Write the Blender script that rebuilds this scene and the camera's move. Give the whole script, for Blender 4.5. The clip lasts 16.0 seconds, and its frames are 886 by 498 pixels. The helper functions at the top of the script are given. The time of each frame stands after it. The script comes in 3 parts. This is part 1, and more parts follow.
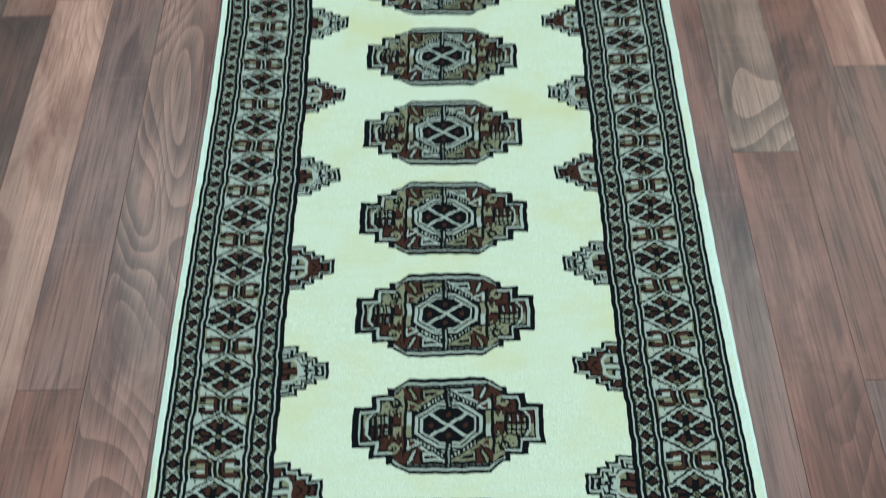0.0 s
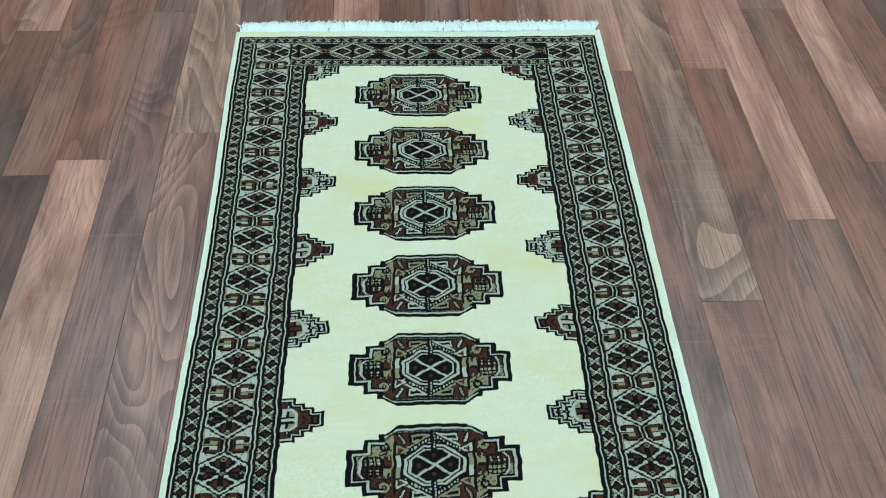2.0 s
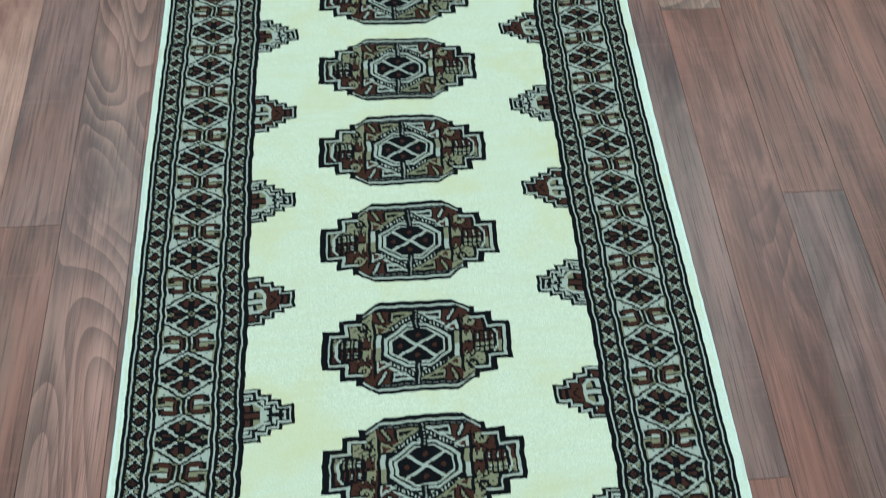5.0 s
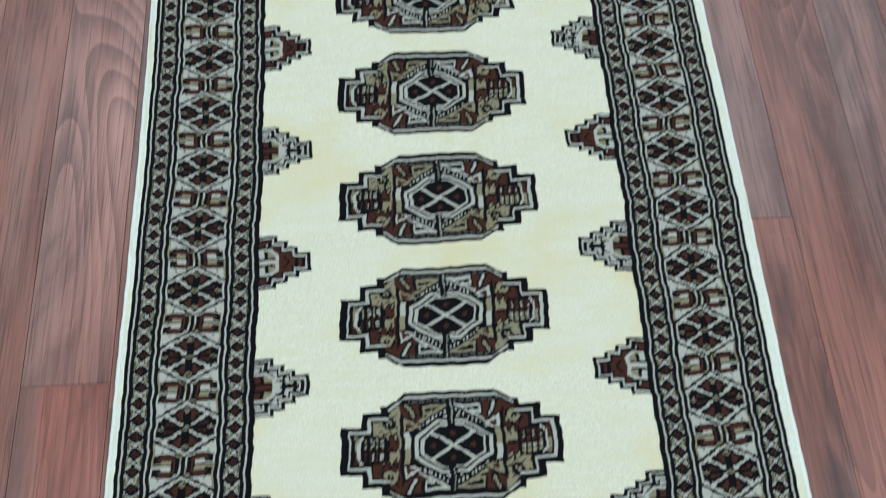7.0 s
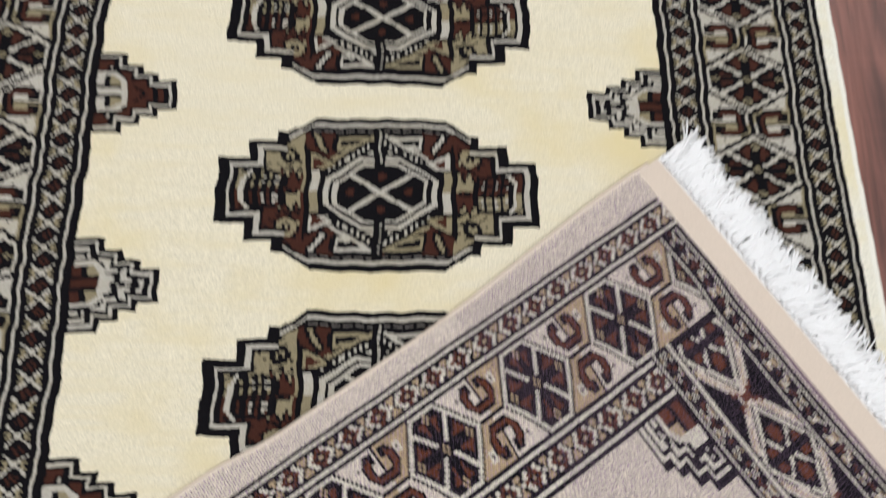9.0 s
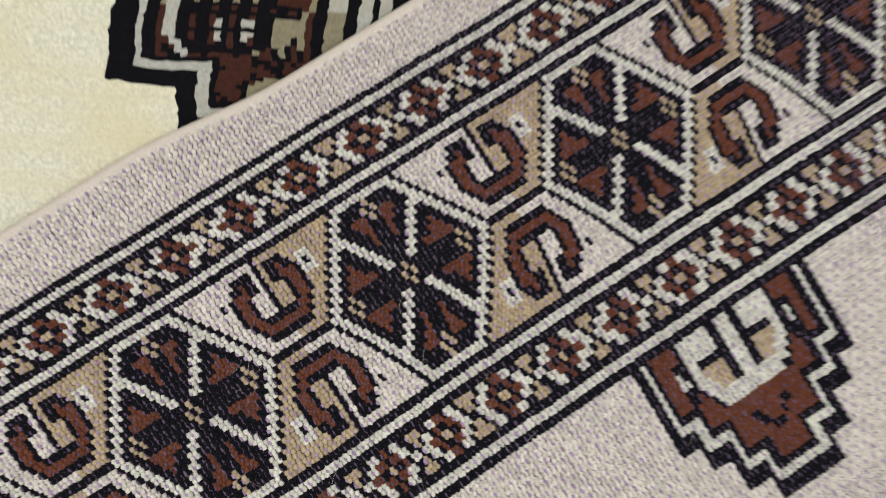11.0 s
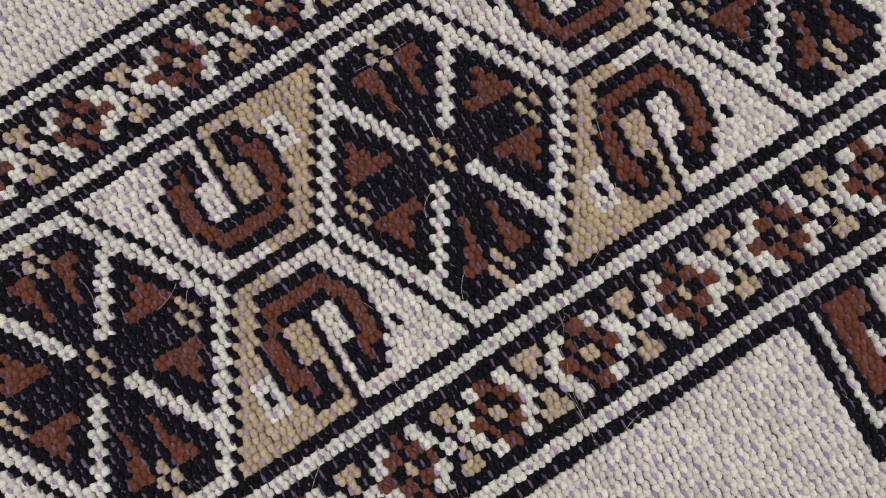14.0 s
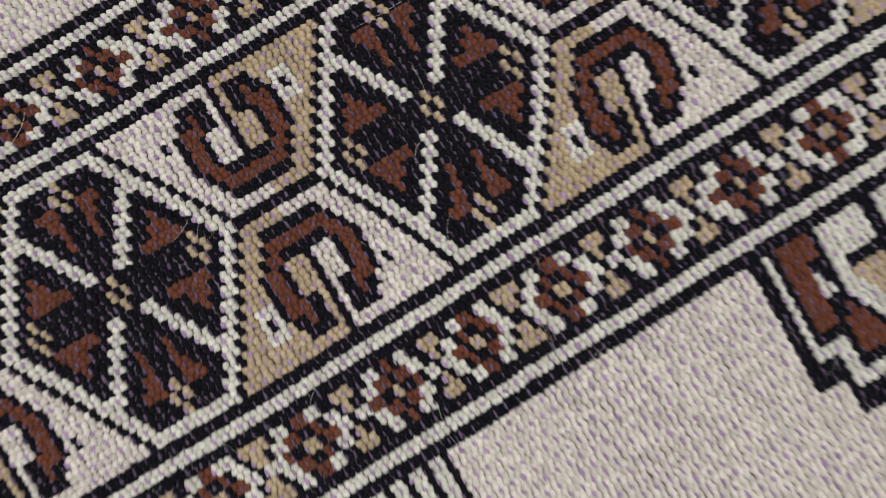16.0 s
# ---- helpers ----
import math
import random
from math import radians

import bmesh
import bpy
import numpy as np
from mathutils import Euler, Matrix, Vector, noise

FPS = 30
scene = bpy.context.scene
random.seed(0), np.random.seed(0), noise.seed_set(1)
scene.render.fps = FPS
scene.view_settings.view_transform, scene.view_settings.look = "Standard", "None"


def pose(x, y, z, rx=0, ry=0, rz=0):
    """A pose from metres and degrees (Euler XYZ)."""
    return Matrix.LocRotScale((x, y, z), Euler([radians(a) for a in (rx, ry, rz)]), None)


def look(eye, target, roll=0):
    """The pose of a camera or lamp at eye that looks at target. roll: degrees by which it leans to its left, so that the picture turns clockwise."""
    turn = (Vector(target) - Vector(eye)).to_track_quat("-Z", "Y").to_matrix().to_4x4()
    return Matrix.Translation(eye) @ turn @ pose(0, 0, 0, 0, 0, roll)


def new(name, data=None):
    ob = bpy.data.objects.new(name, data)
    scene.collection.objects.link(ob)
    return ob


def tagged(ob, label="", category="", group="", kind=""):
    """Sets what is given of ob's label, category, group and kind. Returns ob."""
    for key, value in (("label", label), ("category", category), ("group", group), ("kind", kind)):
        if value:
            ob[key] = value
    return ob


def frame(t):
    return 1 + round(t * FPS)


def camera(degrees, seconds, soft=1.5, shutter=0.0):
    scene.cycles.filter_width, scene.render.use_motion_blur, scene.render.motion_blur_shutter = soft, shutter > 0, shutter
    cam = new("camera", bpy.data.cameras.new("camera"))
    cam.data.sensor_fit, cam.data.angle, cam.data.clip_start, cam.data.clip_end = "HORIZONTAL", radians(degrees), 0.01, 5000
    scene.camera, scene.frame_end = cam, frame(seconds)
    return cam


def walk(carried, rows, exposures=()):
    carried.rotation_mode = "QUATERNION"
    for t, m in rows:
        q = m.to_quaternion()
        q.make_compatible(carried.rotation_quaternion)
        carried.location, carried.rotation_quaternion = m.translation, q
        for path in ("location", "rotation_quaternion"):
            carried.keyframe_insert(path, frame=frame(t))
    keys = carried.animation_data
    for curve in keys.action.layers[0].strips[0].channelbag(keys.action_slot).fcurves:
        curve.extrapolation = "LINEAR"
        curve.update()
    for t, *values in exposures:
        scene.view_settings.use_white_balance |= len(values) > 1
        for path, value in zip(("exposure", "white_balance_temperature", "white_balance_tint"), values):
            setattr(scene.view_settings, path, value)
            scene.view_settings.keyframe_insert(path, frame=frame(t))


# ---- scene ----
cam = camera(57.7, 16.0, soft=1.0, shutter=0.6)
PATH = [
    (0, (-0.006, 0.03, 0.855), (0.001, 0.99, -0.899), -0.5),
    (0.5, (-0.027, 0.024, 0.883), (0.029, 1.123, -0.787), 0.7),
    (1, (-0.031, 0.028, 0.898), (0.063, 1.226, -0.7), 2.0),
    (1.5, (-0.032, 0.03, 0.903), (0.071, 1.27, -0.662), 2.5),
    (2, (-0.033, 0.027, 0.901), (0.067, 1.261, -0.669), 2.5),
    (2.5, (-0.034, 0.014, 0.888), (0.073, 1.203, -0.717), 2.8),
    (3, (-0.04, -0.009, 0.876), (0.073, 1.112, -0.777), 3.3),
    (3.2, (-0.043, -0.027, 0.869), (0.066, 1.073, -0.798), 3.1),
    (5.3, (-0.022, -0.186, 0.815), (0.122, 0.714, -0.965), 4.5),
    (5.5, (-0.028, -0.193, 0.809), (0.134, 0.67, -0.988), 5.6),
    (6, (-0.006, -0.254, 0.796), (0.125, 0.57, -1.021), 5.3),
    (6.5, (-0.011, -0.3, 0.788), (0.07, 0.483, -1.05), 3.6),
    (7, (-0.043, -0.343, 0.762), (0.067, 0.405, -1.09), 5.3),
    (7.5, (-0.069, -0.395, 0.73), (0.072, 0.263, -1.154), 10.1),
    (8, (-0.056, -0.432, 0.686), (0.078, 0.159, -1.22), 12.9),
    (8.5, (-0.007, -0.498, 0.58), (0.081, 0.088, -1.33), 9.6),
    (9, (0.001, -0.555, 0.487), (0.155, 0.059, -1.41), 14.4),
    (9.5, (0.009, -0.588, 0.408), (0.155, -0.07, -1.519), 16.1),
    (10, (-0.015, -0.568, 0.334), (0.175, -0.337, -1.643), 40.4),
    (10.2, (-0.022, -0.546, 0.313), (0.173, -0.542, -1.677), 90.8),
    (12.3, (-0.0207, -0.5850, 0.1624), (-0.023, -0.531, -1.837), 1.3),
    (12.5, (-0.0194, -0.5859, 0.1613), (-0.010, -0.510, -1.837), 11.0),
    (13, (-0.0160, -0.5859, 0.1563), (-0.000, -0.517, -1.842), 16.8),
    (13.5, (-0.0156, -0.5845, 0.1543), (0.001, -0.524, -1.845), 19.2),
    (14, (-0.0167, -0.5845, 0.1544), (0.009, -0.515, -1.844), 24.3),
    (14.5, (-0.0188, -0.5867, 0.1499), (-0.001, -0.530, -1.849), 22.2),
    (15, (-0.0193, -0.5901, 0.1484), (-0.006, -0.541, -1.851), 19.7),
    (15.5, (-0.0191, -0.5892, 0.1486), (-0.001, -0.541, -1.851), 25.8),
    (16, (-0.0144, -0.5894, 0.1684), (0.021, -0.599, -1.831), 110.3),
]
EXPOSURES = [
    (0.0, -0.60, 4740, -25), (0.5, -0.60, 4780, -28), (1.2, -0.60, 4830, -27), (2.0, -0.60, 4870, -25), (3.2, -0.62, 4790, -29), (5.5, -0.59, 4750, -22), (6.5, -0.60, 4880, -15), (7.0, -0.61, 5050, -6),
    (7.5, -0.60, 5250, 6), (8.0, -0.60, 5400, 11), (8.5, -0.62, 5600, 12), (9.0, -0.60, 6020, 9), (9.5, -0.31, 6120, 7), (10.2, -0.45, 5960, 3), (12.4, -0.82, 5870, 6), (16.0, -0.78, 5870, 6),
]
walk(cam, [(t, look(eye, target, roll)) for t, eye, target, roll in PATH], EXPOSURES)


# ---- light ----
world = bpy.data.worlds.new("room_air")
scene.world = world
world.use_nodes = True
world.node_tree.nodes["Background"].inputs[0].default_value = (0.9, 0.95, 1.0, 1)
world.node_tree.nodes["Background"].inputs[1].default_value = 0.02


def ceiling_lamp(x, y, watts):
    data = bpy.data.lights.new("tube_light", "AREA")
    data.shape, data.size, data.size_y, data.energy = "RECTANGLE", 0.6, 1.2, watts
    data.color = (1.0, 0.985, 0.95)
    ob = new("tube_light", data)
    ob.matrix_world = pose(x, y, 2.93)
    return ob


for lx, ly in ((-1.2, 1.9), (1.8, 1.9), (-1.2, -0.9), (1.8, -0.9)):
    ceiling_lamp(lx, ly, 60)


# ---- materials ----
def material(name, rough=0.9, spec=0.2):
    m = bpy.data.materials.new(name)
    m.use_nodes = True
    nt = m.node_tree
    b = nt.nodes["Principled BSDF"]
    b.inputs["Roughness"].default_value = rough
    b.inputs["Specular IOR Level"].default_value = spec
    return m, nt, b


def node(nt, kind, **values):
    n = nt.nodes.new(kind)
    for k, v in values.items():
        n.inputs[k.replace("_", " ")].default_value = v
    return n


def mixed(nt, a, b, fac, blend="MIX"):
    n = nt.nodes.new("ShaderNodeMix")
    n.data_type, n.blend_type = "RGBA", blend
    for sock, v in ((n.inputs[0], fac), (n.inputs[6], a), (n.inputs[7], b)):
        if isinstance(v, (tuple, float, int)):
            sock.default_value = v
        else:
            nt.links.new(v, sock)
    return n.outputs[2]


def ramp(nt, value, a, b):
    n = nt.nodes.new("ShaderNodeMapRange")
    n.inputs[1].default_value, n.inputs[2].default_value = a, b
    nt.links.new(value, n.inputs[0])
    return n.outputs[0]


def mapped(nt, scale, offset=None):
    tc = nt.nodes.new("ShaderNodeTexCoord")
    mp = nt.nodes.new("ShaderNodeMapping")
    mp.inputs["Scale"].default_value = scale
    nt.links.new(tc.outputs["Object"], mp.inputs[0])
    if offset is not None:
        nt.links.new(offset, mp.inputs["Location"])
    return mp.outputs[0]


def tex(nt, vector, scale, detail=3.0, rough=0.5, distort=0.0):
    n = node(nt, "ShaderNodeTexNoise", Scale=scale, Detail=detail, Roughness=rough, Distortion=distort)
    nt.links.new(vector, n.inputs["Vector"])
    return n.outputs[0]


def bumped(nt, b, height, strength, distance):
    n = node(nt, "ShaderNodeBump", Strength=strength, Distance=distance)
    nt.links.new(height, n.inputs["Height"])
    nt.links.new(n.outputs[0], b.inputs["Normal"])


def rgba(c, k=1.0):
    return (c[0] * k, c[1] * k, c[2] * k, 1)


DYES = [  # ivory field, black, bright white, rust, gold, weft violet
    ("ivory_wool", (0.735, 0.68, 0.525)),
    ("black_wool", (0.007, 0.0065, 0.008)),
    ("white_wool", (0.44, 0.415, 0.36)),
    ("rust_wool", (0.054, 0.021, 0.015)),
    ("gold_wool", (0.250, 0.215, 0.135)),
    ("grey_wool", (0.13, 0.12, 0.11)),
]


def pile_wool(name, c):
    """Sheared wool pile: fuzzy, matt, with streaks along the wefts and faint yellow stains on the pale dyes."""
    m, nt, b = material("pile_" + name, 0.95, 0.03)
    v = mapped(nt, (1, 1, 1))
    fine = tex(nt, v, 900, 2, 0.6)
    streak = tex(nt, mapped(nt, (18, 170, 60)), 1.0, 3, 0.6)
    patch = tex(nt, mapped(nt, (6.5, 8, 5)), 1.0, 5, 0.6)
    col = mixed(nt, rgba(c, 0.78), rgba(c, 1.12), ramp(nt, fine, 0.3, 0.7))
    col = mixed(nt, col, rgba((c[0] * 0.93, c[1] * 0.9, c[2] * 0.8)), ramp(nt, streak, 0.45, 0.8))
    if c[0] > 0.5:
        col = mixed(nt, col, (c[0] * 0.92, c[1] * 0.86, c[2] * 0.66, 1), ramp(nt, patch, 0.50, 0.68))
    nt.links.new(col, b.inputs["Base Color"])
    b.inputs["Sheen Weight"].default_value = 0.12 if c[0] > 0.5 else 0.0
    b.inputs["Sheen Roughness"].default_value = 0.5
    bumped(nt, b, tex(nt, v, 700, 2, 0.7), 0.6, 0.0012)
    return m


def knot_wool(name, c):
    """Tight wool knots of the rug's back, each a little different."""
    m, nt, b = material("knot_" + name, 0.85, 0.12)
    geo = nt.nodes.new("ShaderNodeNewGeometry")
    info = nt.nodes.new("ShaderNodeObjectInfo")
    add = nt.nodes.new("ShaderNodeMath")
    add.operation = "ADD"
    nt.links.new(geo.outputs["Random Per Island"], add.inputs[0])
    nt.links.new(info.outputs["Random"], add.inputs[1])
    wrap = nt.nodes.new("ShaderNodeMath")
    wrap.operation = "FRACT"
    nt.links.new(add.outputs[0], wrap.inputs[0])
    col = mixed(nt, rgba(c, 0.76), rgba(c, 1.12), wrap.outputs[0])
    fibre = tex(nt, mapped(nt, (1, 1, 1)), 3000, 3, 0.75, 0.8)
    col = mixed(nt, col, rgba((c[0] * 0.6, c[1] * 0.55, c[2] * 0.55)), ramp(nt, fibre, 0.46, 0.78))
    col = mixed(nt, col, rgba((c[0] * 1.25 + 0.01, c[1] * 1.25 + 0.01, c[2] * 1.25 + 0.012)), ramp(nt, fibre, 0.45, 0.15))
    nt.links.new(col, b.inputs["Base Color"])
    bumped(nt, b, fibre, 0.5, 0.00035)
    return m


BACK = [(0.76, 0.69, 0.60), (0.0065, 0.006, 0.009), (0.74, 0.705, 0.60), (0.155, 0.051, 0.027), (0.52, 0.40, 0.25), (0.30, 0.26, 0.22), (0.41, 0.285, 0.43), (0.15, 0.10, 0.165)]
PILE = [pile_wool(n, c) for n, c in DYES + [("edge_wool", (0.77, 0.745, 0.64))]]
KNOT = [knot_wool(n, c) for n, c in zip([d[0] for d in DYES] + ["violet_weft", "dark_violet_weft"], BACK)]


def cotton(name, c):
    m, nt, b = material(name, 0.9, 0.1)
    f = tex(nt, mapped(nt, (1, 1, 1)), 1200, 2, 0.6)
    nt.links.new(mixed(nt, rgba(c, 0.85), rgba(c, 1.08), f), b.inputs["Base Color"])
    bumped(nt, b, f, 0.5, 0.0006)
    return m


FRINGE = cotton("fringe_cotton", (0.86, 0.86, 0.86))
SELVEDGE = cotton("selvedge_wool", (0.80, 0.785, 0.70))
KELIM = cotton("kelim_cotton", (0.66, 0.565, 0.475))

# violet weft, darkened to put the shade between the knots into its colour
m_weft, nt, b = material("shaded_weft_ground", 0.95, 0.05)
line = tex(nt, mapped(nt, (1, 1, 1)), 700, 2, 0.6)
nt.links.new(mixed(nt, (0.09, 0.06, 0.085, 1), (0.24, 0.17, 0.22, 1), ramp(nt, line, 0.3, 0.7)), b.inputs["Base Color"])
WEFT = m_weft

WOODS = {
    "dark": ((0.047, 0.019, 0.015), (0.137, 0.059, 0.045)),
    "grey": ((0.084, 0.036, 0.032), (0.270, 0.131, 0.108)),
    "red": ((0.136, 0.040, 0.026), (0.364, 0.122, 0.083)),
    "rose": ((0.116, 0.043, 0.034), (0.377, 0.177, 0.137)),
    "tan": ((0.201, 0.075, 0.055), (0.519, 0.259, 0.191)),
    "pale": ((0.127, 0.063, 0.049), (0.431, 0.234, 0.174)),
    "russet": ((0.103, 0.035, 0.025), (0.309, 0.121, 0.087)),
    "brown": ((0.075, 0.027, 0.020), (0.268, 0.106, 0.075)),
}


def wood(name, dark, light, figure=0.50):
    """Printed wood strip: flame figure bent round, fine pores along it, saw marks across it, satin coat."""
    m, nt, b = material("floor_" + name, 0.42, 0.45)
    info = nt.nodes.new("ShaderNodeObjectInfo")
    comb = nt.nodes.new("ShaderNodeCombineXYZ")
    for k, f in enumerate((37.0, 91.0, 53.0)):
        mul = nt.nodes.new("ShaderNodeMath")
        mul.operation = "MULTIPLY"
        mul.inputs[1].default_value = f
        nt.links.new(info.outputs["Random"], mul.inputs[0])
        nt.links.new(mul.outputs[0], comb.inputs[k])
    off = comb.outputs[0]
    # cathedral rings: a slow field cut into bands
    field = tex(nt, mapped(nt, (7, 1.5, 1), off), 1.0, 1.5, 0.45, 0.6)
    mul = nt.nodes.new("ShaderNodeMath")
    mul.operation = "MULTIPLY"
    mul.inputs[1].default_value = 27.0
    nt.links.new(field, mul.inputs[0])
    fr = nt.nodes.new("ShaderNodeMath")
    fr.operation = "FRACT"
    nt.links.new(mul.outputs[0], fr.inputs[0])
    ring = nt.nodes.new("ShaderNodeMapRange")
    ring.interpolation_type = "SMOOTHSTEP"
    ring.inputs[1].default_value, ring.inputs[2].default_value = 0.35, 1.0
    nt.links.new(fr.outputs[0], ring.inputs[0])
    pores = tex(nt, mapped(nt, (420, 9, 1), off), 1.0, 4, 0.65)
    saw = tex(nt, mapped(nt, (5, 260, 1), off), 1.0, 3, 0.6)
    cloud = tex(nt, mapped(nt, (17, 2.6, 1), off), 1.0, 5, 0.6, 0.45)
    where = tex(nt, mapped(nt, (5, 2.2, 1), off), 1.0, 2)
    col = mixed(nt, rgba(dark), rgba(light), ramp(nt, cloud, 0.36, 0.64))
    smoke = tex(nt, mapped(nt, (11, 4.2, 1), off), 1.0, 4, 0.55, 1.6)
    pale = nt.nodes.new("ShaderNodeMath")
    pale.operation = "MULTIPLY"
    pale.inputs[1].default_value = 0.5
    nt.links.new(ramp(nt, smoke, 0.50, 0.64), pale.inputs[0])
    col = mixed(nt, col, rgba((light[0] * 1.14, light[1] * 1.17, light[2] * 1.2)), pale.outputs[0])
    # broad drifts of grey and of rust in every strip
    drift = tex(nt, mapped(nt, (6.5, 1.15, 1), off), 1.0, 3, 0.5, 1.3)
    for lo, hi, tone, amount in ((0.51, 0.60, (0.205, 0.124, 0.100), 0.38), (0.47, 0.37, (0.235, 0.083, 0.055), 0.50)):
        part_ = nt.nodes.new("ShaderNodeMath")
        part_.operation = "MULTIPLY"
        part_.inputs[1].default_value = amount
        nt.links.new(ramp(nt, drift, lo, hi), part_.inputs[0])
        col = mixed(nt, col, rgba(tone), part_.outputs[0])
    ringed = nt.nodes.new("ShaderNodeMath")
    ringed.operation = "MULTIPLY"
    nt.links.new(ring.outputs[0], ringed.inputs[0])
    nt.links.new(ramp(nt, where, figure, figure + 0.16), ringed.inputs[1])
    soft = nt.nodes.new("ShaderNodeMath")
    soft.operation = "MULTIPLY"
    soft.inputs[1].default_value = 0.42
    nt.links.new(ringed.outputs[0], soft.inputs[0])
    col = mixed(nt, col, rgba(dark, 0.6), soft.outputs[0])
    bright = nt.nodes.new("ShaderNodeMath")
    bright.operation = "MULTIPLY"
    nt.links.new(ramp(nt, fr.outputs[0], 0.50, -0.9), bright.inputs[0])
    nt.links.new(ramp(nt, where, figure, figure + 0.16), bright.inputs[1])
    col = mixed(nt, col, rgba(light, 1.25), bright.outputs[0])
    grain = tex(nt, mapped(nt, (210, 3.2, 1), off), 1.0, 5, 0.65, 0.5)
    col = mixed(nt, col, rgba(dark, 0.75), ramp(nt, grain, 0.54, 0.95))
    col = mixed(nt, col, rgba(light, 1.15), ramp(nt, grain, 0.44, -0.10))
    col = mixed(nt, col, rgba(dark, 0.75), ramp(nt, pores, 0.50, 0.74))
    sawn = nt.nodes.new("ShaderNodeMath")
    sawn.operation = "MULTIPLY"
    nt.links.new(ramp(nt, saw, 0.56, 1.2), sawn.inputs[0])
    nt.links.new(ramp(nt, where, 0.60, 0.35), sawn.inputs[1])
    col = mixed(nt, col, rgba((light[0] * 1.25, light[1] * 1.25, light[2] * 1.3)), sawn.outputs[0])
    nt.links.new(col, b.inputs["Base Color"])
    r = nt.nodes.new("ShaderNodeMapRange")
    r.inputs[3].default_value, r.inputs[4].default_value = 0.36, 0.52
    nt.links.new(pores, r.inputs[0])
    nt.links.new(r.outputs[0], b.inputs["Roughness"])
    bumped(nt, b, pores, 0.12, 0.0006)
    return m


FIGURE = {"pale": 0.34, "rose": 0.45}   # how early the flame figure sets in
WOOD = {k: wood(k, *v, FIGURE.get(k, 0.50)) for k, v in WOODS.items()}


def plaster(name, c):
    m, nt, b = material(name, 0.85, 0.2)
    f = tex(nt, mapped(nt, (1, 1, 1)), 3.0, 5, 0.6)
    nt.links.new(mixed(nt, rgba(c, 0.92), rgba(c, 1.04), f), b.inputs["Base Color"])
    bumped(nt, b, tex(nt, mapped(nt, (1, 1, 1)), 120, 3), 0.1, 0.002)
    return m


WALL = plaster("wall_paint", (0.72, 0.71, 0.68))
CEIL = plaster("ceiling_paint", (0.8, 0.8, 0.79))
JOINT = plaster("floor_joint", (0.12, 0.080, 0.066))


# ---- structure ----
def mesh_object(name, bm, mats, parent=None, label=""):
    me = bpy.data.meshes.new(name)
    bm.to_mesh(me)
    bm.free()
    for m in mats if isinstance(mats, (list, tuple)) else [mats]:
        me.materials.append(m)
    ob = new(name, me)
    ob.parent = parent
    if label:
        ob["label"] = label
    return ob


def box(bm, x0, y0, z0, x1, y1, z1):
    m = Matrix.Translation(((x0 + x1) / 2, (y0 + y1) / 2, (z0 + z1) / 2)) @ Matrix.Diagonal((x1 - x0, y1 - y0, z1 - z0, 1))
    bmesh.ops.create_cube(bm, size=1, matrix=m)


def slab(name, mat, *b):
    bm = bmesh.new()
    box(bm, *b)
    return mesh_object(name, bm, mat)


X0, X1, Y0, Y1, TOP = -3.0, 3.0, -2.6, 3.8, 3.0
floor = tagged(slab("floor", JOINT, X0, Y0, -0.12, X1, Y1, -0.0015), "mixed brown wood strip floor with satin sheen", "floor", kind="structure")
tagged(slab("ceiling", CEIL, X0, Y0, TOP, X1, Y1, TOP + 0.1), "plain white painted ceiling", "ceiling", kind="structure")
for n, b4 in (("wall_north", (X0 - 0.1, Y1, X1 + 0.1, Y1 + 0.1)), ("wall_south", (X0 - 0.1, Y0 - 0.1, X1 + 0.1, Y0)), ("wall_west", (X0 - 0.1, Y0, X0, Y1)), ("wall_east", (X1, Y0, X1 + 0.1, Y1))):
    tagged(slab(n, WALL, b4[0], b4[1], -0.12, b4[2], b4[3], TOP + 0.1), "plain off-white painted wall", "wall", kind="structure")


# ---- the rug's design, as a field of knots ----
CELL = 0.00177
COLS = 362
IVORY, BLACK, WHITE, RUST, GOLD, GREY = range(6)


def segment(px, py, ax, ay, bx, by):
    """Distance of each knot from a stroke."""
    dx, dy = bx - ax, by - ay
    t = np.clip(((px - ax) * dx + (py - ay) * dy) / (dx * dx + dy * dy), 0, 1)
    return np.hypot(px - ax - t * dx, py - ay - t * dy)


def guard(a, u, line):
    """A narrow stripe: a from 0 to 1 across it, u in knots along it: white crosses between rust checks on black."""
    w = (a - 0.5) * 7.4
    k = np.abs((u % 9) - 4.5)
    out = np.full(a.shape, BLACK)
    check = ((np.floor(u * 0.8).astype(int) + np.floor(w + 50).astype(int)) % 2) == 0
    far = 4.5 - k
    out[(far * 1.1 + np.abs(w) < (3.7 if line > 0.8 else 2.4)) & check] = RUST
    out[(k < 1.3) & (np.abs(w) > 1.8) & (np.abs(w) < 3.4)] = GOLD
    out[(k < 0.6) & (np.abs(w) > 2.9)] = BLACK
    out[(np.abs(k - np.abs(w) * 0.9) < line) & (np.abs(w) < 3.5)] = WHITE
    return out


